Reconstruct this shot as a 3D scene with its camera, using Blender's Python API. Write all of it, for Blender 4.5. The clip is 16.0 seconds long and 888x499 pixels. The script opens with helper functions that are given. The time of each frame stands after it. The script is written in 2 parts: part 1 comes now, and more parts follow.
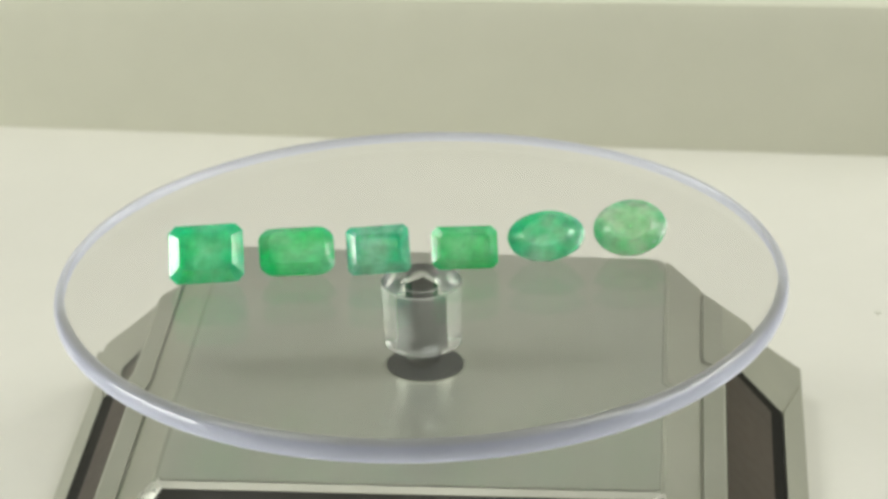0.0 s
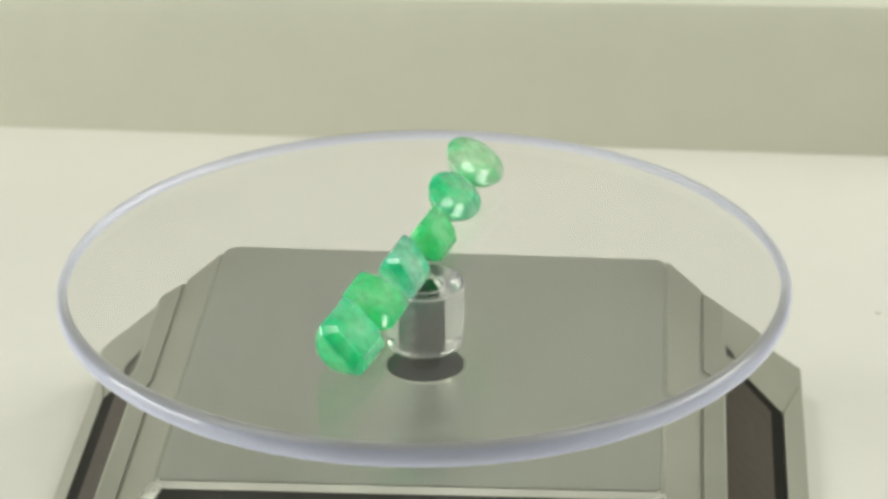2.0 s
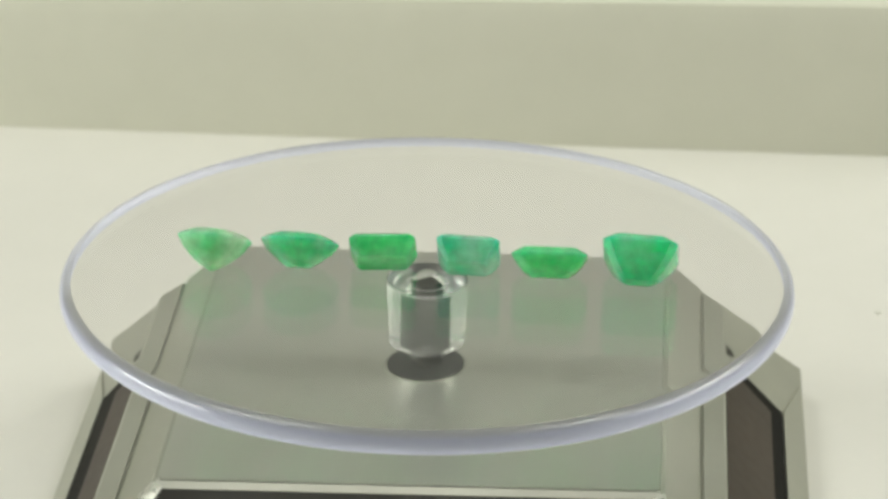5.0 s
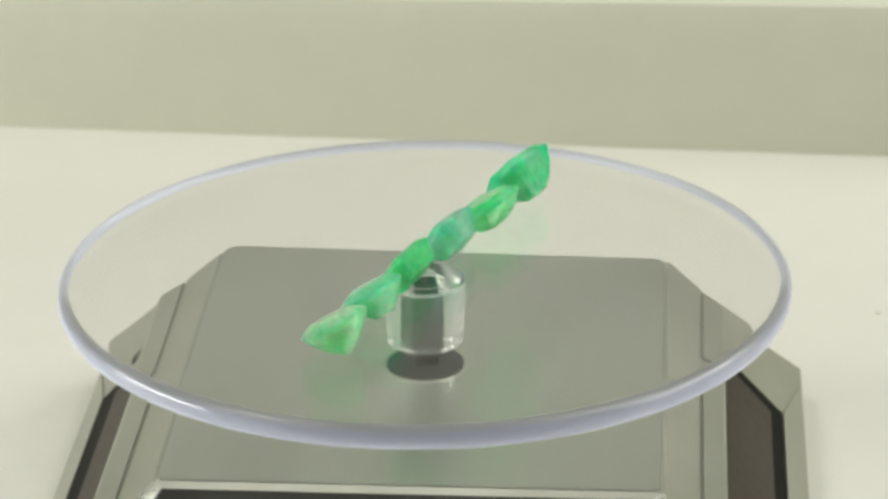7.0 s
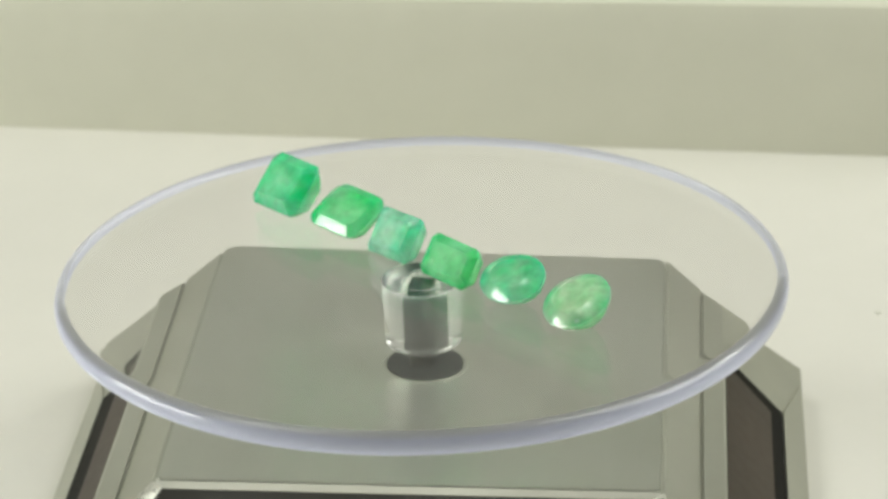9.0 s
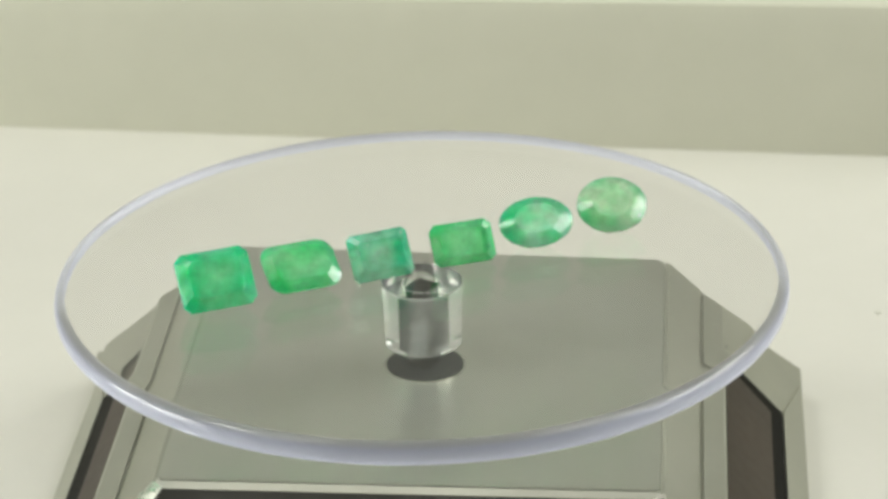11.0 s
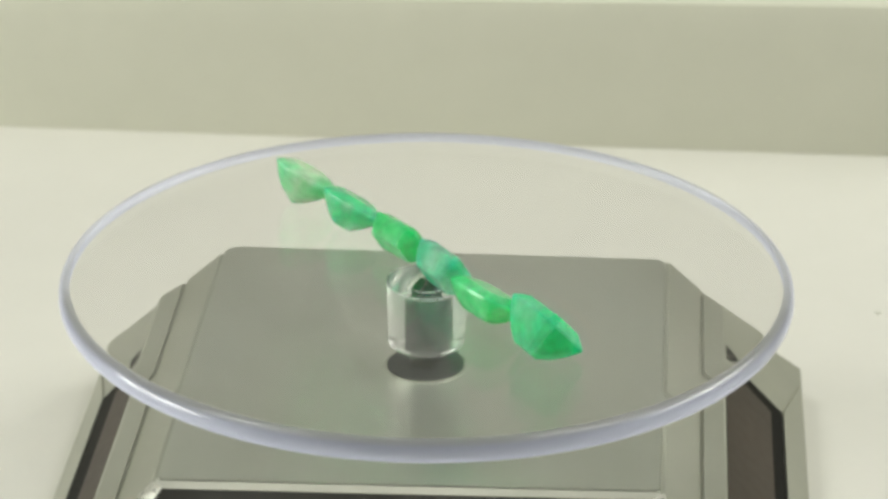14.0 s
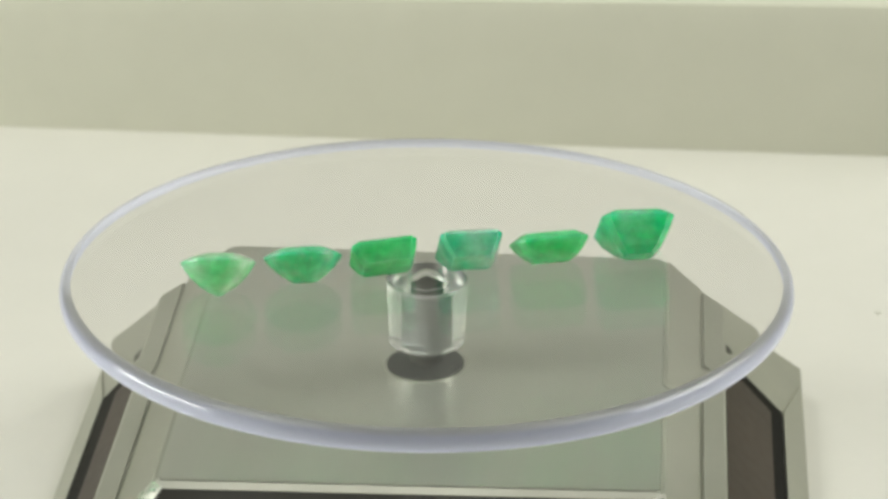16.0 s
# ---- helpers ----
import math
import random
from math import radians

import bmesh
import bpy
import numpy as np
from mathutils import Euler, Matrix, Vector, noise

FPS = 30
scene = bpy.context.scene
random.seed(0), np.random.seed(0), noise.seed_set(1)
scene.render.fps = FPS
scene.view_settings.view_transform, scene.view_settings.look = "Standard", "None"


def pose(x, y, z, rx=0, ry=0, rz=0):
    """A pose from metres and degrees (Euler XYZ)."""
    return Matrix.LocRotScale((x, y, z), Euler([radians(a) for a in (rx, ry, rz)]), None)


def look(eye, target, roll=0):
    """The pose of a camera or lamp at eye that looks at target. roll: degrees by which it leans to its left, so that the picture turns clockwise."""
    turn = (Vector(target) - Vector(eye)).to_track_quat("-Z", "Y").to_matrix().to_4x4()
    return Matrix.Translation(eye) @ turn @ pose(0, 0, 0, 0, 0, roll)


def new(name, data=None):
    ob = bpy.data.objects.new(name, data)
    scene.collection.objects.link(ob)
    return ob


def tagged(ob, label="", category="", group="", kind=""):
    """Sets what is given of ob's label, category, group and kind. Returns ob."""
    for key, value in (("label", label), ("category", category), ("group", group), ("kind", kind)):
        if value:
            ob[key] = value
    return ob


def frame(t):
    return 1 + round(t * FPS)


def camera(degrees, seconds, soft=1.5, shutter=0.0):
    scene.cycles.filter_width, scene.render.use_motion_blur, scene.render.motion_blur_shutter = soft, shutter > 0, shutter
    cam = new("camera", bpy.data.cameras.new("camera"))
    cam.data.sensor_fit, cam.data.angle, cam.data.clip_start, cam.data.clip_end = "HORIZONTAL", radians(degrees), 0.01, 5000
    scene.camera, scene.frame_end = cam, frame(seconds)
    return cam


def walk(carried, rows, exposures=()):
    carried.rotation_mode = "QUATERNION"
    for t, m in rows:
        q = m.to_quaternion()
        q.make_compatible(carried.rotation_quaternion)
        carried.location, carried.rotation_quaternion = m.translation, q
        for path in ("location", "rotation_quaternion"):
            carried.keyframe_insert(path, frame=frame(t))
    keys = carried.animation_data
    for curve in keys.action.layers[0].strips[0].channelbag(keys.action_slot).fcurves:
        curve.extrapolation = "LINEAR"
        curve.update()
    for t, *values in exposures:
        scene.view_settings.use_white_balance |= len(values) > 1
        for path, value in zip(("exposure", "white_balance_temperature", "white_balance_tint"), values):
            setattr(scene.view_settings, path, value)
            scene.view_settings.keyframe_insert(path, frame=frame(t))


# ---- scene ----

# metres; the table top is z = 0, the turning axis stands on x = y = 0
MM = 0.001
Z_PLATE = 0.035      # top of the steel plate
Z_DISC = 0.0551      # top of the clear disc
DISC_R = 0.0625
DISC_T = 0.0041
SPIN = 0.59768       # radians per second
BASE_TURN = -4.7     # degrees by which the stand is turned

# ---- camera ----
cam = camera(15.505, 16.0, soft=3.3)
EYE = Vector((0.0, -0.50619, 0.23114 + Z_DISC))
AIM = Vector((0.00622, 0.91218, -0.40976))
still = look(EYE, EYE + AIM, -0.69)
cam.data.dof.use_dof, cam.data.dof.focus_distance, cam.data.dof.aperture_fstop = True, 0.545, 47.0
walk(cam, [(0.0, still), (16.0, still)], exposures=[(0.0, 0.0), (16.0, 0.0)])

# ---- light ----
world = bpy.data.worlds.new("room_air")
scene.world = world
world.use_nodes = True
world.node_tree.nodes["Background"].inputs[0].default_value = (0.95, 0.97, 0.9, 1)
world.node_tree.nodes["Background"].inputs[1].default_value = 0.05


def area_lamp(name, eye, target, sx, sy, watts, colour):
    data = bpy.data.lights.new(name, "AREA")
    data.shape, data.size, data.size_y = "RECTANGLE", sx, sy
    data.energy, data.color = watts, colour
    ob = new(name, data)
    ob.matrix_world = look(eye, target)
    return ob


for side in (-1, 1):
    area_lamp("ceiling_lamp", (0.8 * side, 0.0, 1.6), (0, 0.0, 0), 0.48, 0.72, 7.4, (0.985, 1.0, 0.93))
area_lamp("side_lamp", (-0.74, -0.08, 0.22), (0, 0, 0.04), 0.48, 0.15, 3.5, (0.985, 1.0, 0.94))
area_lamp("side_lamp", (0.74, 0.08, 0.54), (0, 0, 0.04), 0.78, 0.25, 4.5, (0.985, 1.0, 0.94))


# ---- materials ----
def material(name):
    mat = bpy.data.materials.new(name)
    mat.use_nodes = True
    nt = mat.node_tree
    return mat, nt, nt.nodes["Principled BSDF"], nt.links.new


def noise_node(nt, scale, detail=4.0, rough=0.55, stretch=(1, 1, 1)):
    co = nt.nodes.new("ShaderNodeTexCoord")
    mp = nt.nodes.new("ShaderNodeMapping")
    mp.inputs["Scale"].default_value = stretch
    nz = nt.nodes.new("ShaderNodeTexNoise")
    nz.inputs["Scale"].default_value = scale
    nz.inputs["Detail"].default_value = detail
    nz.inputs["Roughness"].default_value = rough
    nt.links.new(co.outputs["Object"], mp.inputs["Vector"])
    nt.links.new(mp.outputs["Vector"], nz.inputs["Vector"])
    return nz


def ramp(nt, source, stops):
    rp = nt.nodes.new("ShaderNodeValToRGB")
    el = rp.color_ramp.elements
    el[0].position, el[0].color = stops[0][0], (*stops[0][1], 1)
    el[1].position, el[1].color = stops[-1][0], (*stops[-1][1], 1)
    for pos, col in stops[1:-1]:
        e = el.new(pos)
        e.color = (*col, 1)
    nt.links.new(source, rp.inputs["Fac"])
    return rp


def bump(nt, bsdf, height, strength, distance):
    b = nt.nodes.new("ShaderNodeBump")
    b.inputs["Strength"].default_value = strength
    b.inputs["Distance"].default_value = distance
    nt.links.new(height, b.inputs["Height"])
    nt.links.new(b.outputs["Normal"], bsdf.inputs["Normal"])


def grained(name, dark, light, scale, rough, metal=0.0, stretch=(1, 1, 1), relief=0.1, distance=0.0002, spread=0.08, gloss=0.5):
    """A surface with two scales of variation, a little relief and uneven gloss."""
    mat, nt, bsdf, link = material(name)
    big = noise_node(nt, scale, 3.0, 0.5, stretch)
    fine = noise_node(nt, scale * 14, 5.0, 0.6, stretch)
    add = nt.nodes.new("ShaderNodeMath")
    add.operation = "MULTIPLY_ADD"
    add.inputs[1].default_value = 0.35
    link(fine.outputs["Fac"], add.inputs[0])
    link(big.outputs["Fac"], add.inputs[2])
    rp = ramp(nt, add.outputs[0], [(0.45, dark), (0.9, light)])
    link(rp.outputs["Color"], bsdf.inputs["Base Color"])
    rr = nt.nodes.new("ShaderNodeMapRange")
    rr.inputs["To Min"].default_value = max(0.02, rough - spread)
    rr.inputs["To Max"].default_value = rough + spread
    link(fine.outputs["Fac"], rr.inputs["Value"])
    link(rr.outputs["Result"], bsdf.inputs["Roughness"])
    bsdf.inputs["Metallic"].default_value = metal
    bsdf.inputs["Specular IOR Level"].default_value = gloss
    bump(nt, bsdf, fine.outputs["Fac"], relief, distance)
    return mat


TABLE = grained("white_laminate", (0.665, 0.655, 0.60), (0.725, 0.71, 0.655), 6.0, 0.55, relief=0.05)
RISER = grained("beige_painted_board", (0.605, 0.605, 0.50), (0.68, 0.675, 0.565), 5.0, 0.6, relief=0.06)
LEDGE = grained("cream_ledge_paint", (0.66, 0.64, 0.52), (0.83, 0.76, 0.67), 22.0, 0.6, relief=0.06)
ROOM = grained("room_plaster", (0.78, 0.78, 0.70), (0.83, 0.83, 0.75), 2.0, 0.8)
# unseen wall, toned to set the reflections in the disc and the steel plate
FAR_WALL = grained("unseen_far_wall", (0.56, 0.56, 0.515), (0.61, 0.61, 0.56), 2.0, 0.8)
DARK_ROOM = grained("unseen_dark_wall", (0.14, 0.14, 0.13), (0.18, 0.18, 0.17), 2.0, 0.9)
STEEL = grained("brushed_steel", (0.40, 0.415, 0.36), (0.455, 0.47, 0.41), 26.0, 0.33, 0.80, (1.0, 0.06, 1.0), 0.06, 0.00004, 0.05)
SILVER = grained("silver_paint", (0.30, 0.305, 0.25), (0.35, 0.355, 0.295), 40.0, 0.36, 0.5, relief=0.05, distance=0.00005)
brush = STEEL.node_tree.nodes.new("ShaderNodeCombineXYZ")
brush.inputs[0].default_value, brush.inputs[1].default_value = 0.082, 0.997
STEEL.node_tree.links.new(brush.outputs[0], STEEL.node_tree.nodes["Principled BSDF"].inputs["Tangent"])
STEEL.node_tree.nodes["Principled BSDF"].inputs["Anisotropic"].default_value = 0.5
PANEL = grained("solar_cell_brown", (0.026, 0.018, 0.013), (0.042, 0.030, 0.022), 30.0, 0.42, relief=0.02, gloss=0.2)
BLACK = grained("black_plastic", (0.003, 0.003, 0.003), (0.005, 0.005, 0.004), 60.0, 0.5, relief=0.05, gloss=0.05)
TRIM = grained("satin_silver_trim", (0.33, 0.33, 0.28), (0.39, 0.39, 0.335), 40.0, 0.45, 0.5, relief=0.05, distance=0.00005)
# bevel highlight beside the front cell, put into a bright base colour
TRIM_GLINT = grained("trim_glint", (0.72, 0.72, 0.66), (0.80, 0.80, 0.74), 40.0, 0.28, 0.8, relief=0.03, distance=0.00005)
FRONT_CELL = grained("front_cell_glass", (0.020, 0.020, 0.017), (0.034, 0.033, 0.028), 30.0, 0.32, relief=0.02, gloss=0.6)
FOOT = grained("dark_grey_plastic", (0.010, 0.012, 0.012), (0.018, 0.02, 0.02), 60.0, 0.45, relief=0.05, gloss=0.08)
SHAFT = grained("dark_nickel", (0.055, 0.061, 0.06), (0.08, 0.087, 0.085), 60.0, 0.13, 1.0, relief=0.03, distance=0.00003)


def clear_plastic(name, colour, rough=0.0, clear=1.0):
    mat, nt, bsdf, link = material(name)
    bsdf.inputs["Base Color"].default_value = (*colour, 1)
    bsdf.inputs["Transmission Weight"].default_value = clear
    bsdf.inputs["IOR"].default_value = 1.49
    nz = noise_node(nt, 90.0, 3.0)
    rr = nt.nodes.new("ShaderNodeMapRange")
    rr.inputs["From Min"].default_value = 0.55
    rr.inputs["From Max"].default_value = 0.8
    rr.inputs["To Min"].default_value = rough
    rr.inputs["To Max"].default_value = rough + 0.05
    link(nz.outputs["Fac"], rr.inputs["Value"])
    link(rr.outputs["Result"], bsdf.inputs["Roughness"])
    return mat


ACRYLIC = clear_plastic("clear_acrylic", (0.985, 0.985, 0.985))
# the disc's faces: finely scuffed over a clear body
face = ACRYLIC.node_tree.nodes["Principled BSDF"]
face.inputs["IOR"].default_value = 1.3
face.inputs["Coat Weight"].default_value, face.inputs["Coat Roughness"].default_value = 0.45, 0.2
HUB_ACRYLIC = clear_plastic("clear_hub_acrylic", (0.975, 0.985, 0.985), 0.01, 0.92)


def rim_plastic():
    """The disc's clear edge: a milky lilac colour stands in for light guided through it."""
    mat, nt, bsdf, link = material("acrylic_edge_light")
    bsdf.inputs["Transmission Weight"].default_value = 0.45
    bsdf.inputs["IOR"].default_value = 1.4
    nz = noise_node(nt, 60.0, 3.0)
    rr = nt.nodes.new("ShaderNodeMapRange")
    rr.inputs["To Min"].default_value = 0.27
    rr.inputs["To Max"].default_value = 0.30
    link(nz.outputs["Fac"], rr.inputs["Value"])
    link(rr.outputs["Result"], bsdf.inputs["Roughness"])
    bsdf.inputs["Coat Weight"].default_value = 1.0
    bsdf.inputs["Coat Roughness"].default_value = 0.1
    bsdf.inputs["Coat IOR"].default_value = 1.8
    glow = nt.nodes.new("ShaderNodeBsdfTranslucent")
    milky = nt.nodes.new("ShaderNodeMixShader")
    milky.inputs[0].default_value = 0.42
    link(bsdf.outputs[0], milky.inputs[1])
    link(glow.outputs[0], milky.inputs[2])
    # painted edge light: clearer and neutral at the upper face, milky lilac down the outer wall
    clear = nt.nodes.new("ShaderNodeBsdfPrincipled")
    clear.inputs["Base Color"].default_value = (0.97, 0.97, 0.99, 1)
    clear.inputs["Transmission Weight"].default_value = 1.0
    clear.inputs["IOR"].default_value = 1.2
    clear.inputs["Roughness"].default_value = 0.3
    co = nt.nodes.new("ShaderNodeTexCoord")
    xyz = nt.nodes.new("ShaderNodeSeparateXYZ")
    link(co.outputs["Object"], xyz.inputs[0])
    depth = nt.nodes.new("ShaderNodeMapRange")
    depth.inputs["From Min"].default_value, depth.inputs["From Max"].default_value = -0.0001, -0.0012
    depth.inputs["To Min"].default_value, depth.inputs["To Max"].default_value = 0.62, 0.90
    link(xyz.outputs["Z"], depth.inputs["Value"])
    zone = nt.nodes.new("ShaderNodeMapRange")
    zone.inputs["From Min"].default_value, zone.inputs["From Max"].default_value = -0.0002, -0.0009
    link(xyz.outputs["Z"], zone.inputs["Value"])
    hue = ramp(nt, zone.outputs["Result"], [(0.0, (0.68, 0.69, 0.71)), (1.0, (0.68, 0.705, 0.87))])
    link(hue.outputs["Color"], bsdf.inputs["Base Color"])
    link(hue.outputs["Color"], glow.inputs["Color"])
    mix = nt.nodes.new("ShaderNodeMixShader")
    link(depth.outputs["Result"], mix.inputs[0])
    link(clear.outputs[0], mix.inputs[1])
    link(milky.outputs[0], mix.inputs[2])
    link(mix.outputs[0], nt.nodes["Material Output"].inputs["Surface"])
    return mat


RIM = rim_plastic()
FROST = clear_plastic("frosted_acrylic", (0.85, 0.86, 0.84), 0.25, 0.85)


def emerald(name, deep, pale, milk, seed):
    """Included green beryl: clear stone mixed with cloudy, light-scattering stone, veiled by pale inclusions."""
    mat, nt, bsdf, link = material(name)
    cloud = noise_node(nt, 130.0, 2.0, 0.5)
    cloud.noise_dimensions = "4D"
    cloud.inputs["W"].default_value = seed
    veil = noise_node(nt, 450.0, 3.0, 0.6)
    veil.noise_dimensions = "4D"
    veil.inputs["W"].default_value = seed + 3
    mid = tuple((a + b) / 2 for a, b in zip(deep, pale))
    # light shining through, put into the colour: pale in the middle, deeper green towards the skin
    co = nt.nodes.new("ShaderNodeTexCoord")
    glow_dist = nt.nodes.new("ShaderNodeVectorMath")
    glow_dist.operation = "DISTANCE"
    glow_dist.inputs[1].default_value = (0, 0, 0.0038)
    link(co.outputs["Object"], glow_dist.inputs[0])
    zone = nt.nodes.new("ShaderNodeMapRange")
    zone.inputs["From Min"].default_value = 0.001
    zone.inputs["From Max"].default_value = 0.0068
    zone.inputs["To Min"].default_value = 0.10
    zone.inputs["To Max"].default_value = -0.12
    link(glow_dist.outputs["Value"], zone.inputs["Value"])
    total = nt.nodes.new("ShaderNodeMath")
    link(cloud.outputs["Fac"], total.inputs[0])
    link(zone.outputs["Result"], total.inputs[1])
    rp = ramp(nt, total.outputs[0], [(0.34, deep), (0.52, mid), (0.71, pale)])
    fleck = noise_node(nt, 650.0, 2.0, 0.5, (1.0, 0.55, 1.0))
    fleck.noise_dimensions = "4D"
    fleck.inputs["W"].default_value = seed + 7
    spots = ramp(nt, fleck.outputs["Fac"], [(0.69, (0, 0, 0)), (0.75, (0.6, 0.6, 0.6))])
    body = nt.nodes.new("ShaderNodeMix")
    body.data_type = "RGBA"
    link(spots.outputs["Color"], body.inputs["Factor"])
    link(rp.outputs["Color"], body.inputs["A"])
    body.inputs["B"].default_value = (0.72, 0.98, 0.82, 1)
    clear = bsdf
    tint = nt.nodes.new("ShaderNodeMix")
    tint.data_type = "RGBA"
    tint.inputs["Factor"].default_value = 0.56
    link(body.outputs["Result"], tint.inputs["A"])
    tint.inputs["B"].default_value = (0.9, 1.0, 0.93, 1)
    link(tint.outputs["Result"], clear.inputs["Base Color"])
    clear.inputs["Transmission Weight"].default_value = 1.0
    clear.inputs["IOR"].default_value = 1.57
    clear.inputs["Roughness"].default_value = 0.10
    milky = nt.nodes.new("ShaderNodeBsdfPrincipled")
    link(body.outputs["Result"], milky.inputs["Base Color"])
    milky.inputs["Subsurface Weight"].default_value = 1.0
    milky.inputs["Subsurface Radius"].default_value = (0.5, 1.0, 0.7)
    milky.inputs["Subsurface Scale"].default_value = 0.009
    milky.inputs["Roughness"].default_value = 0.18
    milky.inputs["IOR"].default_value = 1.68
    rr = nt.nodes.new("ShaderNodeMapRange")
    rr.inputs["From Min"].default_value = 0.35
    rr.inputs["From Max"].default_value = 0.7
    rr.inputs["To Min"].default_value = milk - 0.05
    rr.inputs["To Max"].default_value = milk + 0.2
    link(veil.outputs["Fac"], rr.inputs["Value"])
    mix = nt.nodes.new("ShaderNodeMixShader")
    link(rr.outputs["Result"], mix.inputs[0])
    link(clear.outputs[0], mix.inputs[1])
    link(milky.outputs[0], mix.inputs[2])
    link(mix.outputs[0], nt.nodes["Material Output"].inputs["Surface"])
    return mat


# ---- mesh helpers ----
def mesh_object(name, bm, mats, parent=None, smooth=None):
    bmesh.ops.recalc_face_normals(bm, faces=bm.faces)
    me = bpy.data.meshes.new(name)
    bm.to_mesh(me)
    bm.free()
    for m in mats if isinstance(mats, (list, tuple)) else [mats]:
        me.materials.append(m)
    if smooth is not None:
        for f in me.polygons:
            f.use_smooth = True
        me.set_sharp_from_angle(angle=radians(smooth))
    ob = new(name, me)
    ob.parent = parent
    return ob


def part(name, bm, mats, parent, label="", smooth=None):
    ob = mesh_object(name, bm, mats, parent, smooth)
    return tagged(ob, label)


def loft(bm, rings, cap_first=True, cap_last=True):
    """Joins rings of equal point count with quads; caps the ends."""
    vs = [[bm.verts.new(p) for p in r] for r in rings]
    n = len(vs[0])
    for a, b in zip(vs, vs[1:]):
        for i in range(n):
            bm.faces.new((a[i], a[(i + 1) % n], b[(i + 1) % n], b[i]))
    if cap_first:
        bm.faces.new(list(reversed(vs[0])))
    if cap_last:
        bm.faces.new(vs[-1])
    return vs


def lathe(bm, profile, n=96, first=True, last=True):
    """A solid of turning from (radius, z) pairs; the ends are capped or left open."""
    loft(bm, [[(r * math.cos(2 * math.pi * i / n), r * math.sin(2 * math.pi * i / n), z) for i in range(n)] for r, z in profile], first, last)


def slab(bm, quad, thick):
    """A plate of the given thickness under a quad of points."""
    a, b, c, d = [Vector(q) for q in quad]
    nrm = (b - a).cross(d - a).normalized()
    if nrm.z < 0:
        nrm = -nrm
    loft(bm, [[q - nrm * thick for q in (a, b, c, d)], [a, b, c, d]])


def soften(bm, width, segments=2, angle=25):
    sharp = [e for e in bm.edges if len(e.link_faces) == 2 and e.calc_face_angle() > radians(angle)]
    bmesh.ops.bevel(bm, geom=sharp, offset=width, segments=segments, affect="EDGES", profile=0.5)


# ---- the room ----
def box(bm, x0, x1, y0, y1, z0, z1):
    loft(bm, [[(x0, y0, z), (x1, y0, z), (x1, y1, z), (x0, y1, z)] for z in (z0, z1)])


def setting(name, bm, mat, label, smooth=None, turn=0.0, at=(0, 0, 0)):
    ob = mesh_object(name, bm, mat, None, smooth)
    ob.matrix_world = pose(*at, 0, 0, turn)
    return tagged(ob, label, kind="structure")


SPECK = (0.0927, 0.0960)
EDGE_TURN = -7.3      # the table's rear edge, turned against the camera
EDGE_AT = (0.0035, 0.192, 0.0)

bm = bmesh.new()
box(bm, -1.2, 1.2, -1.2, 0.02, -0.03, 0.0)
setting("table_top", bm, TABLE, "smooth off-white laminate table top under the stand", 40, EDGE_TURN, EDGE_AT)

bm = bmesh.new()
SLOPE = 0.0143        # the upstand's top rises a little along its length
loft(bm, [[(x, y, z + (SLOPE * x - 0.0015 if z > 0 else 0)) for y, z in ((0.0, -0.004), (0.001, 0.031), (0.0025, 0.0352), (0.006, 0.0365), (0.03, 0.0365), (0.03, -0.004))] for x in (-1.25, 1.25)])
setting("riser", bm, RISER, "plain beige painted upstand behind the white table", 40, EDGE_TURN, EDGE_AT)

bm = bmesh.new()
loft(bm, [[(x, y, z + (SLOPE * x - 0.0015 if z > 0 else 0)) for y, z in ((0.03, -0.03), (0.03, 0.0365), (0.9, 0.0365), (0.9, -0.03))] for x in (-1.25, 1.25)])
setting("ledge", bm, LEDGE, "cream painted ledge behind the upstand", 40, EDGE_TURN, EDGE_AT)

# unseen surfaces added to enclose the stand and reflect in it
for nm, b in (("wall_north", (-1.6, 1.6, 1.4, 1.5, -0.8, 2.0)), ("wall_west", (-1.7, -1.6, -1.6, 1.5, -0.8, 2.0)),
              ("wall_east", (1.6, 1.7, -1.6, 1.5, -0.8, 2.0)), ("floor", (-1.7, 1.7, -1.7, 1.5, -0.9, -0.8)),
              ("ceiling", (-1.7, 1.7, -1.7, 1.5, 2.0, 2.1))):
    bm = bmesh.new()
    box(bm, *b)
    setting(nm, bm, FAR_WALL if nm == "wall_north" else ROOM, "unseen plain pale surface added to close the room")
# unseen dark wall behind the camera, added to keep reflections in the metal dark
bm = bmesh.new()
box(bm, -1.6, 1.6, -1.7, -1.6, -0.8, 2.0)
setting("wall_south", bm, DARK_ROOM, "unseen dark wall added behind the camera to darken reflections")

bm = bmesh.new()
bmesh.ops.create_icosphere(bm, subdivisions=2, radius=0.0007)
for v in bm.verts:
    v.co.z = max(v.co.z * 0.35, -0.0001)
    v.co += Vector((0.3 * v.co.y, 0, 0)) * noise.noise(v.co * 2000)
speck = mesh_object("crumb", bm, grained("crumb_grey", (0.56, 0.56, 0.49), (0.64, 0.64, 0.57), 300.0, 0.8), None, 60)
speck.matrix_world = pose(SPECK[0], SPECK[1], 0.0001)
tagged(speck, "tiny grey crumb lying on white table", "crumb")

# ---- the turntable ----
stand = tagged(new("display_turntable"), "silver rotary display stand with clear round disc on white table", "turntable")
stand.matrix_world = pose(0, 0, 0)

X1, Y0, Y1 = 41.0, -39.8, 46.9   # the steel plate's half width, front and back, in mm
OUT, DROP = 26.3, 27.5            # how far the housing's sides run out and down


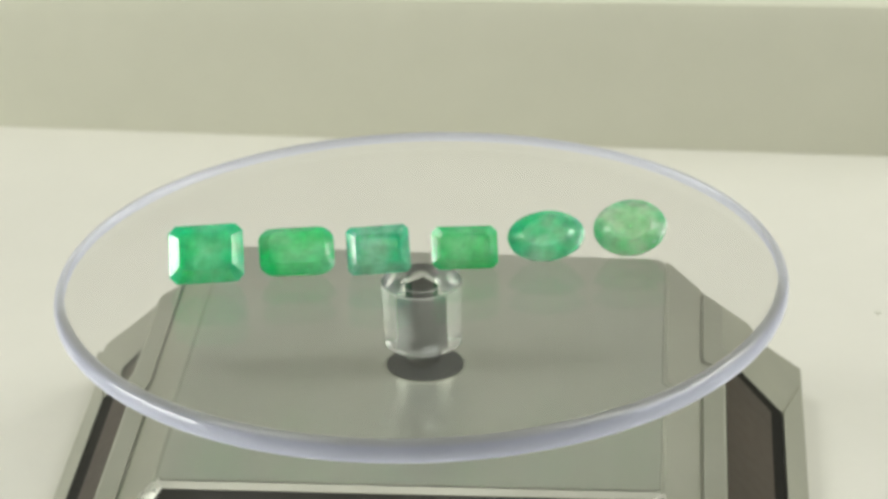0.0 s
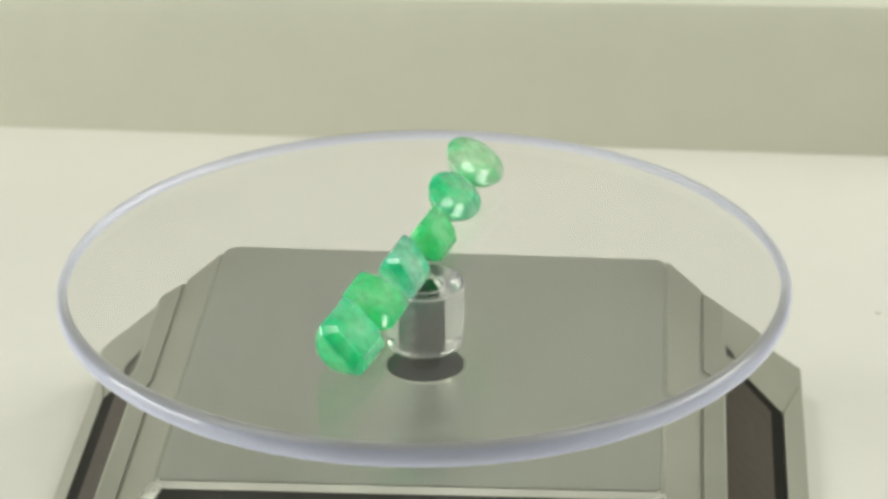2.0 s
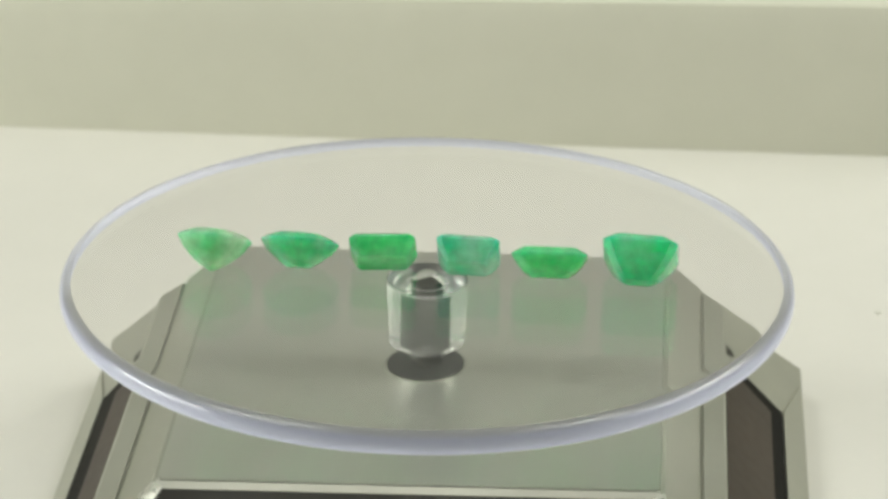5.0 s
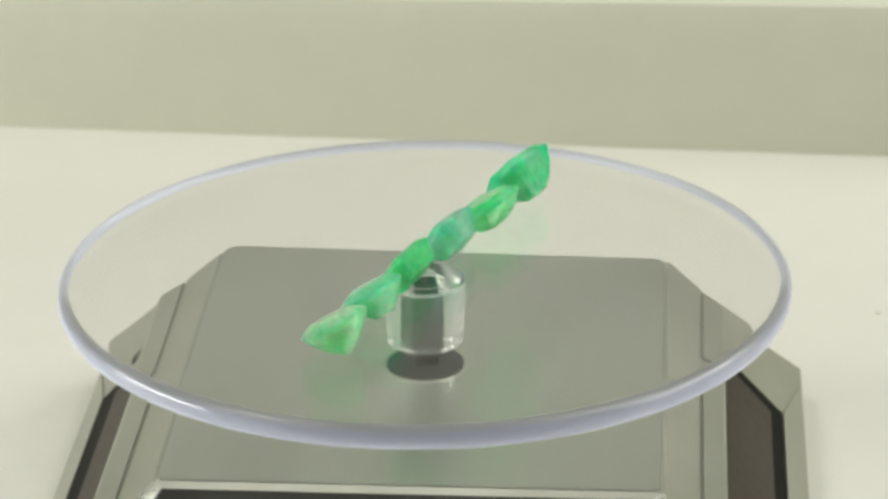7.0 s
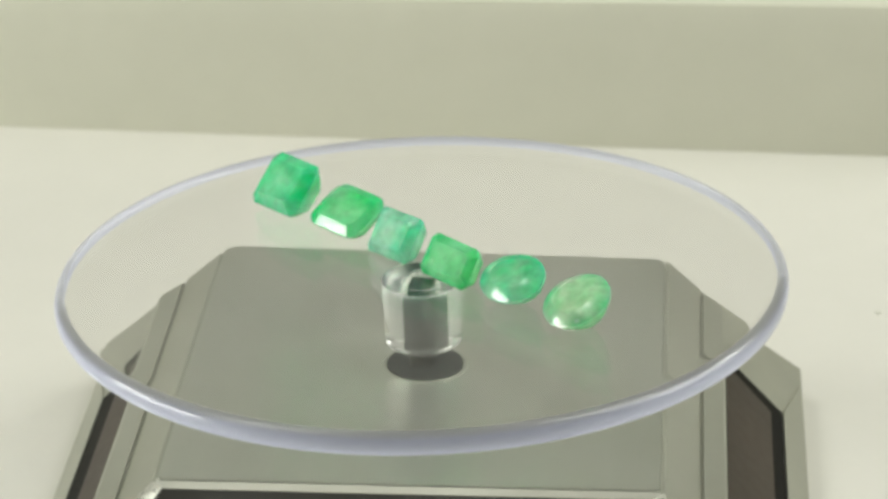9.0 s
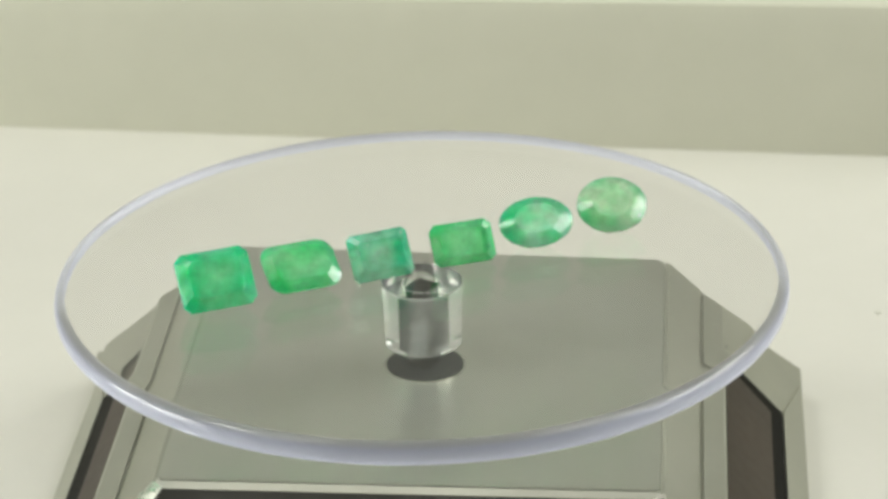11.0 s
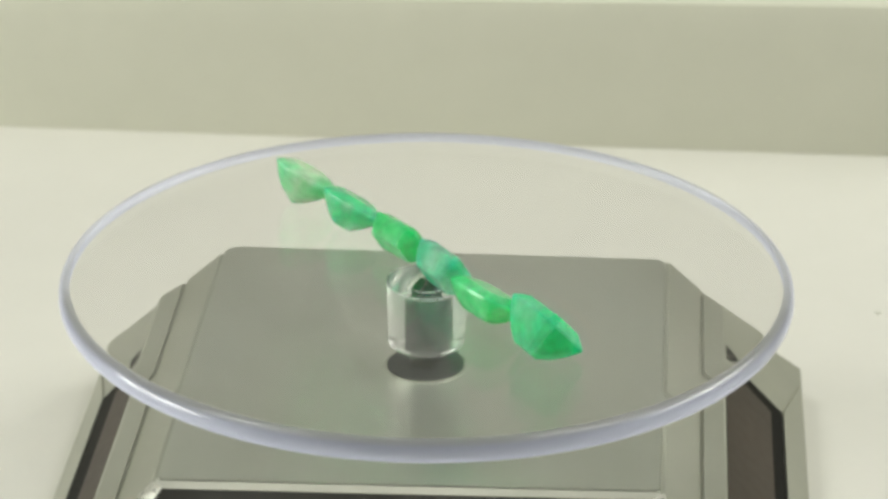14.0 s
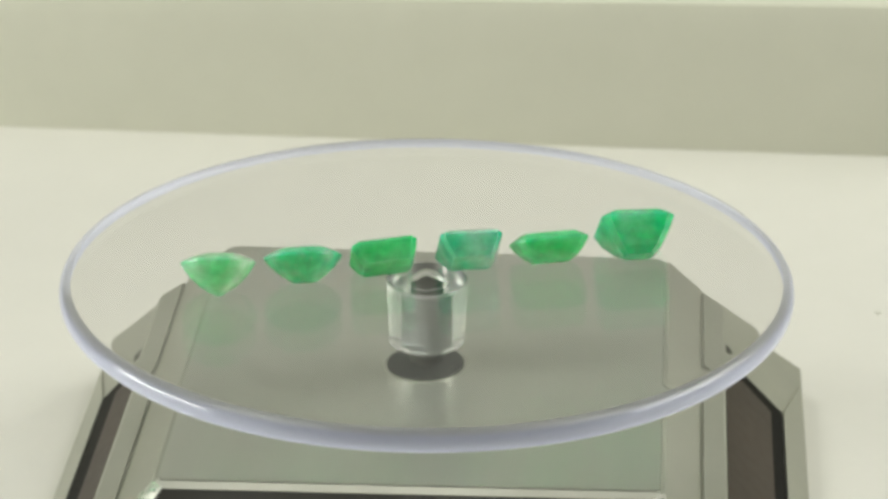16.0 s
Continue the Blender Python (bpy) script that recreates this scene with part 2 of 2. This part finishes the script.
def at(x, y, z):
    """A point of the stand in mm, z from the plate's top."""
    return (x * MM, y * MM, Z_PLATE + z * MM)


def outline(o, z, back, cut):
    """The housing's outline o mm outside the plate's: back is where the side ends at the rear corner, cut the corner's size."""
    x, y0, y1 = X1 + o, Y0 - o, Y1 + o
    skew = 1.1 if o < 10 else 0.0
    p = [(-x, y0 + cut), (-x + cut, y0), (x - cut, y0), (x, y0 + cut),
         (x, back - skew), (x - (y1 - back), y1 - skew), (-x + (y1 - back), y1 + skew), (-x, back + skew)]
    return [at(a, b, z) for a, b in p]


turn = pose(0, 0, 0, 0, 0, BASE_TURN)


def side_block(bm, s):
    """The raised shoulder along one side, between the plate and the side cell."""
    prof = [(0.06, -0.5), (0.8, -0.5), (6.45, -4.1), (6.6, -4.8), (6.95, -4.8), (7.1, -4.1), (10.6, -4.9), (11.0, -5.4), (11.0, -14.0), (0.06, -14.0)]
    rear = [45.4, 45.2, 41.7, 41.2, 40.8, 40.0, 36.0, 35.4, 35.4, 43.5]
    front = [at(s * (X1 + o + 3.4 * max(0, 1 - o / 6)), -50.0 - 0.3 * o, z) for o, z in prof]
    middle = [at(s * (X1 + o), Y0 - 0.2, z) for o, z in prof]
    loft(bm, [front, middle, [at(s * (X1 + o), v, z) for (o, z), v in zip(prof, rear)]])


def on_side(s, o, v, lift):
    """A point on the housing's sloping side, lifted off it."""
    return at(s * (X1 + o + lift * 0.72), v, -o * DROP / OUT + lift * 0.69)


def on_front(u, o, lift):
    return at(u, Y0 - o - lift * 0.72, -0.4 - o * DROP / OUT + lift * 0.69)


def stand_part(name, bm, mat, label="", smooth=30):
    ob = part(name, bm, mat, stand, label, smooth)
    ob.matrix_local = turn
    return ob


def make_base():
    bm = bmesh.new()
    loft(bm, [outline(27.0, -35.0, 61.5, 12), outline(OUT, -DROP, 61.5, 12), outline(0.4, -0.7, 44.0, 1.2)])
    soften(bm, 0.0018, 3, 8)
    stand_part("housing", bm, SILVER, "silver painted plastic housing with cut corners")

    # steel plate with rounded corners
    bm = bmesh.new()
    out = []
    for cx, cy, a0, r in ((X1, Y0, -90, 0.8), (X1, Y1 - 1.1, 0, 2.4), (-X1, Y1 + 1.1, 90, 2.8), (-X1, Y0, 180, 0.8)):
        for k in range(7):
            a = radians(a0 + 15 * k)
            out.append((cx - math.copysign(r, cx) + r * math.cos(a), cy - math.copysign(r, cy) + r * math.sin(a)))
    loft(bm, [[at(x, y, -0.8) for x, y in out], [at(x, y, -0.3) for x, y in out], [at(x * 0.9975, y * 0.9975, 0) for x, y in out]])
    stand_part("top_plate", bm, STEEL, "brushed grey steel top plate", 35)

    for s in (-1, 1):
        bm = bmesh.new()
        side_block(bm, s)
        soften(bm, 0.0003, 2, 20)
        stand_part("shoulder", bm, SILVER, "ridged silver shoulder beside the plate")
        wide = 19.3 if s > 0 else 18.2
        # the side cell: black border, then the brown cell on it
        bm = bmesh.new()
        slab(bm, [on_side(s, 11.0, -48, 0.3), on_side(s, 21.9, -58, 0.3), on_side(s, 21.9, 33, 0.3), on_side(s, 11.0, 33.6, 0.3)], 0.0006)
        stand_part("cell_border", bm, BLACK, "glossy black border of the side cell", None)
        bm = bmesh.new()
        slab(bm, [on_side(s, 11.0, -47, 0.6), on_side(s, wide, -54, 0.6), on_side(s, wide, 27.8, 0.6), on_side(s, 11.0, 29.6, 0.6)], 0.0004)
        soften(bm, 0.00015)
        stand_part("solar_cell", bm, PANEL, "dark brown glossy solar cell", None)
        # the silver lip outside the cell
        bm = bmesh.new()
        slab(bm, [on_side(s, 22.0, -58, 0.4), on_side(s, 25.6, -60, 0.3), on_side(s, 25.6, 52, 0.3), on_side(s, 22.0, 33.4, 0.4)], 0.0012)
        soften(bm, 0.0003, 2)
        stand_part("lip", bm, SILVER, "raised silver lip outside the side cell")

    # the front cell below the plate's edge, in trim; the side strips' brightness is a painted highlight
    bm = bmesh.new()
    slab(bm, [on_front(-39.9, 0.6, 0.3), on_front(39.9, 0.6, 0.3), on_front(46.5, 13, 0.3), on_front(-46.5, 13, 0.3)], 0.0008)
    soften(bm, 0.0002)
    stand_part("solar_cell", bm, FRONT_CELL, "dark glossy front solar cell", None)
    for s in (-1, 1):
        bm = bmesh.new()
        slab(bm, [at(s * 39.7, Y0 - 0.3, -0.9), at(s * 41.6, Y0 - 0.3, -0.35), at(s * 44.9, Y0 - 10.3, -0.6), at(s * 42.6, Y0 - 10.3, -2.0)], 0.0012)
        soften(bm, 0.0003)
        stand_part("cell_trim", bm, TRIM_GLINT, "trim beside the front cell, bevel highlight in its bright colour")
    bm = bmesh.new()
    slab(bm, [on_front(-41.0, 0.0, 0.25), on_front(41.0, 0.0, 0.25), on_front(41.3, 0.95, 0.45), on_front(-41.3, 0.95, 0.45)], 0.0009)
    soften(bm, 0.00035, 3)
    stand_part("cell_trim", bm, TRIM, "silver trim above the front cell")

    # dark foot from which the shaft rises
    bm = bmesh.new()
    z = Z_PLATE
    lathe(bm, [(0.0002, z - 0.0004), (0.0067, z - 0.0004), (0.0067, z + 0.0002), (0.0065, z + 0.0004), (0.0046, z + 0.0004), (0.0002, z + 0.0004)], 64)
    part("shaft_foot", bm, FOOT, stand, "round dark grey foot of the shaft", 40)
    bm = bmesh.new()
    lathe(bm, [(0.0068, z - 0.0003), (0.0068, z + 0.00012), (0.0070, z + 0.00016), (0.0074, z + 0.0001), (0.0078, z - 0.0003)], 64, False, False)
    part("foot_ring", bm, SILVER, stand, "thin silver pressed ring round the foot", 60)


HUB_R = 0.0069       # where the hub is moulded to the disc


def make_platter():
    bm = bmesh.new()
    r, t, e = DISC_R, DISC_T, 0.0019
    prof = [(HUB_R, -t), (r - 0.004, -t), (r - e, -t)]
    prof += [(r - e + e * math.sin(radians(a)), -t + e - e * math.cos(radians(a))) for a in (18, 36, 54, 72, 90)]
    prof += [(r - e + e * math.cos(radians(a)), -e + e * math.sin(radians(a))) for a in (0, 18, 36, 54, 72, 90)]
    prof += [(r - 0.004, 0.0), (0.0002, 0.0)]
    lathe(bm, prof, 240, False, True)
    for f in bm.faces:
        c = f.calc_center_median()
        rim = math.hypot(c.x, c.y) > r - e
        f.material_index = 1 if rim else 0
    platter = part("platter", bm, [ACRYLIC, RIM], stand, "clear round acrylic disc, its edge light painted milky lilac", 50)
    platter.visible_shadow = False

    bm = bmesh.new()
    z1, z0 = -DISC_T, -0.0158
    lathe(bm, [(0.0002, z0 + 0.0006), (0.0045, z0 + 0.0006), (0.0047, z0), (0.0061, z0), (0.0066, z0 + 0.0005), (0.0066, z0 + 0.0014),
               (0.0067, z0 + 0.0016), (0.0069, z1 - 0.0006), (HUB_R, z1)], 240, True, False)
    hub = part("hub", bm, HUB_ACRYLIC, platter, "clear acrylic hub cup under the disc", 28)
    hub.visible_shadow = False
    bm = bmesh.new()
    h = 0.0020
    loft(bm, [[(-h, -h, z), (h, -h, z), (h, h, z), (-h, h, z)] for z in (-0.0196, z1 - 0.0015)])
    soften(bm, 0.0002)
    shaft = part("shaft", bm, SHAFT, platter, "square dark metal shaft")
    shaft.matrix_local = pose(0, 0, 0, 0, 0, -51.4)
    bm = bmesh.new()
    ring = [(0.0033, -0.0016), (0.0034, -0.0017), (0.0035, -0.0016), (0.0035, -0.0012), (0.0034, -0.0011), (0.0033, -0.0012), (0.0033, -0.0016)]
    lathe(bm, [(q, z1 + w) for q, w in ring], 64, False, False)
    bmesh.ops.remove_doubles(bm, verts=bm.verts, dist=1e-6)
    cap = part("hub_seat", bm, FROST, platter, "frosted ring where the shaft meets the disc", 40)
    cap.visible_shadow = False
    return platter


make_base()
platter = make_platter()


# ---- the stones ----
def step_cut(L, W, crown, depth, cut, taper, table=0.62, steps=1):
    """An emerald-cut stone: girdle at z = 0, table up; steps > 1 rounds its corners. Millimetres."""
    a, b = L / 2, W / 2

    def ring(dx, z, c):
        x, y = a - dx, max(b - dx, 0.25)
        x = max(x, 0.5)
        c = min(c, x * 0.8, y * 0.8)
        pts = []
        for sx, sy, a0 in ((-1, -1, 180), (1, -1, 270), (1, 1, 0), (-1, 1, 90)):
            for k in range(steps + 1):
                w = radians(a0 + 90 * k / steps)
                pts.append(((sx * (x - c) + c * math.cos(w)) * MM, (sy * (y - c) + c * math.sin(w)) * MM, z * MM))
        return pts
    bm = bmesh.new()
    loft(bm, [ring(taper * b * 0.9, -depth, cut * 0.5), ring(taper * b * 0.55, -depth * 0.76, cut * 0.7), ring(taper * b * 0.22, -depth * 0.4, cut * 0.9),
              ring(0, -0.2, cut), ring(0, 0.2, cut), ring(b * (1 - table) * 0.55, crown * 0.65, cut * 0.85), ring(b * (1 - table), crown, cut * 0.7)])
    return bm


def oval_cut(L, W, crown, depth, keel, table=0.6, n=12):
    """An oval brilliant: rings of points, each half a step round from the next."""
    a, b = L / 2, W / 2

    def ring(k, z, off):
        return [(a * k * math.cos(2 * math.pi * (i + off) / n) * MM, b * k * math.sin(2 * math.pi * (i + off) / n) * MM, z * MM) for i in range(n)]
    bm = bmesh.new()
    rows = [(keel, -depth, 0.0), (0.45 + 0.4 * keel, -depth * 0.74, 0.5), (0.8 + 0.15 * keel, -depth * 0.38, 0.0)]
    vs = [[bm.verts.new(p) for p in ring(*r)] for r in rows]

    def zig(lo, hi, lo_off):
        for i in range(n):
            j = (i + 1) % n
            if lo_off == 0.0:
                bm.faces.new((lo[i], lo[j], hi[i]))
                bm.faces.new((lo[j], hi[j], hi[i]))
            else:
                bm.faces.new((lo[i], hi[j], hi[i]))
                bm.faces.new((lo[i], lo[j], hi[j]))
    bm.faces.new(list(reversed(vs[0])))
    zig(vs[0], vs[1], 0.0)
    zig(vs[1], vs[2], 0.5)
    m = 2 * n

    def fine(k, z):
        return [bm.verts.new((a * k * math.cos(2 * math.pi * i / m) * MM, b * k * math.sin(2 * math.pi * i / m) * MM, z * MM)) for i in range(m)]
    g0, g1 = fine(1.0, -0.2), fine(1.0, 0.15)
    p = vs[2]
    for i in range(n):
        j = (i + 1) % n
        bm.faces.new((p[i], g0[2 * i + 1], g0[2 * i]))
        bm.faces.new((p[i], p[j], g0[2 * i + 1]))
        bm.faces.new((p[j], g0[(2 * i + 2) % m], g0[2 * i + 1]))
    for i in range(m):
        j = (i + 1) % m
        bm.faces.new((g0[i], g0[j], g1[j], g1[i]))
    c1 = [bm.verts.new(q) for q in ring((1 + table) / 2 + 0.04, crown * 0.6, 0.5)]
    c2 = [bm.verts.new(q) for q in ring(table, crown, 0.0)]
    for i in range(n):
        j = (i + 1) % n
        bm.faces.new((g1[2 * i], g1[2 * i + 1], c1[i]))
        bm.faces.new((g1[2 * i + 1], g1[(2 * i + 2) % m], c1[i]))
        bm.faces.new((g1[(2 * i + 2) % m], c1[j], c1[i]))
        bm.faces.new((c1[i], c2[j], c2[i]))
        bm.faces.new((c1[i], c1[j], c2[j]))
    bm.faces.new(c2)
    return bm


def stone(bm, mat, x, y, lean, yaw, roll, tip, label, rough_edges):
    """A gemstone leaning on its pavilion; x, y in mm on the disc, lean: the table's tilt from level."""
    soften(bm, rough_edges * MM, 3, 12)
    rng = random.Random(int(x * 100))
    for v in bm.verts:
        v.co += Vector([rng.uniform(-1, 1) for _ in range(3)]) * 0.00004
    bm.transform(pose(0, 0, 0, 0, 0, yaw) @ pose(0, 0, 0, lean) @ pose(0, 0, 0, 0, tip) @ pose(0, 0, 0, 0, 0, roll))
    low = min(v.co.z for v in bm.verts)
    bm.transform(Matrix.Translation((0, 0, -low)))
    ob = mesh_object("gemstone", bm, mat, None, 14)
    tagged(ob, label, "gemstone", group="row of emeralds on the disc")
    return ob, pose(x * MM, y * MM, 0.00004)


STONES = [
    stone(step_cut(12.67, 10.3, 1.75, 5.8, 1.25, 0.83, 0.64), emerald("emerald_teal", (0.012, 0.82, 0.34), (0.38, 0.96, 0.62), 0.46, 1.0),
          -36.2, -1.7, 47.7, 1.5, 0.6, -1.4, "large square teal-green emerald leaning on clear disc", 0.26),
    stone(step_cut(12.8, 9.8, 1.3, 3.75, 2.6, 0.73, 0.66, 5), emerald("emerald_bright", (0.012, 0.82, 0.24), (0.34, 0.95, 0.50), 0.5, 7.0),
          -21.0, 0.4, 29, 4.0, -0.5, 0.3, "cushion-shaped bright green emerald leaning on clear disc", 0.35),
    stone(step_cut(10.7, 8.25, 1.5, 3.6, 0.75, 0.54, 0.64), emerald("emerald_bluish", (0.025, 0.80, 0.41), (0.60, 0.98, 0.74), 0.4, 13.0),
          -7.1, 0.2, 56.8, 2.5, 1.2, -1.0, "bluish-green rectangular emerald leaning on clear disc", 0.26),
    stone(step_cut(11.3, 7.35, 1.25, 3.3, 1.0, 0.46), emerald("emerald_deep", (0.008, 0.74, 0.20), (0.26, 0.92, 0.44), 0.46, 19.0),
          7.6, 0.4, 57.5, 4.4, -1.8, 1.7, "deep green rectangular emerald leaning on clear disc", 0.2),
    stone(oval_cut(13.3, 10.1, 1.4, 4.4, 0.32), emerald("emerald_oval", (0.03, 0.84, 0.35), (0.58, 0.97, 0.69), 0.4, 25.0),
          21.55, 2.5, 31.7, 3.4, 3.4, -2.7, "oval teal-green emerald leaning on clear disc", 0.16),
    stone(oval_cut(12.6, 11.4, 1.36, 5.6, 0.07), emerald("emerald_pale", (0.16, 0.90, 0.36), (0.84, 0.98, 0.70), 0.46, 31.0),
          36.0, 4.0, 30.6, 4.9, 5.5, -4.9, "pale yellowish-green oval emerald leaning on clear disc", 0.16),
]

# ---- what turns ----
TILT, TILT_AT, OFF, OFF_AT = 0.02106, 3.69502, -0.0006, 0.39891


def disc_pose(t):
    """The disc's top centre at t: it turns, a little out of true and off centre."""
    lean = Matrix.Rotation(TILT, 4, Vector((-math.sin(TILT_AT), math.cos(TILT_AT), 0)))
    a = OFF_AT + SPIN * t
    return Matrix.Translation((OFF * math.cos(a), OFF * math.sin(a), Z_DISC)) @ Matrix.Rotation(SPIN * t, 4, "Z") @ lean


def motions():
    times = [0.25 * k for k in range(65)]
    walk(platter, [(t, disc_pose(t)) for t in times])
    for ob, rest in STONES:
        walk(ob, [(t, disc_pose(t) @ rest) for t in times])


motions()
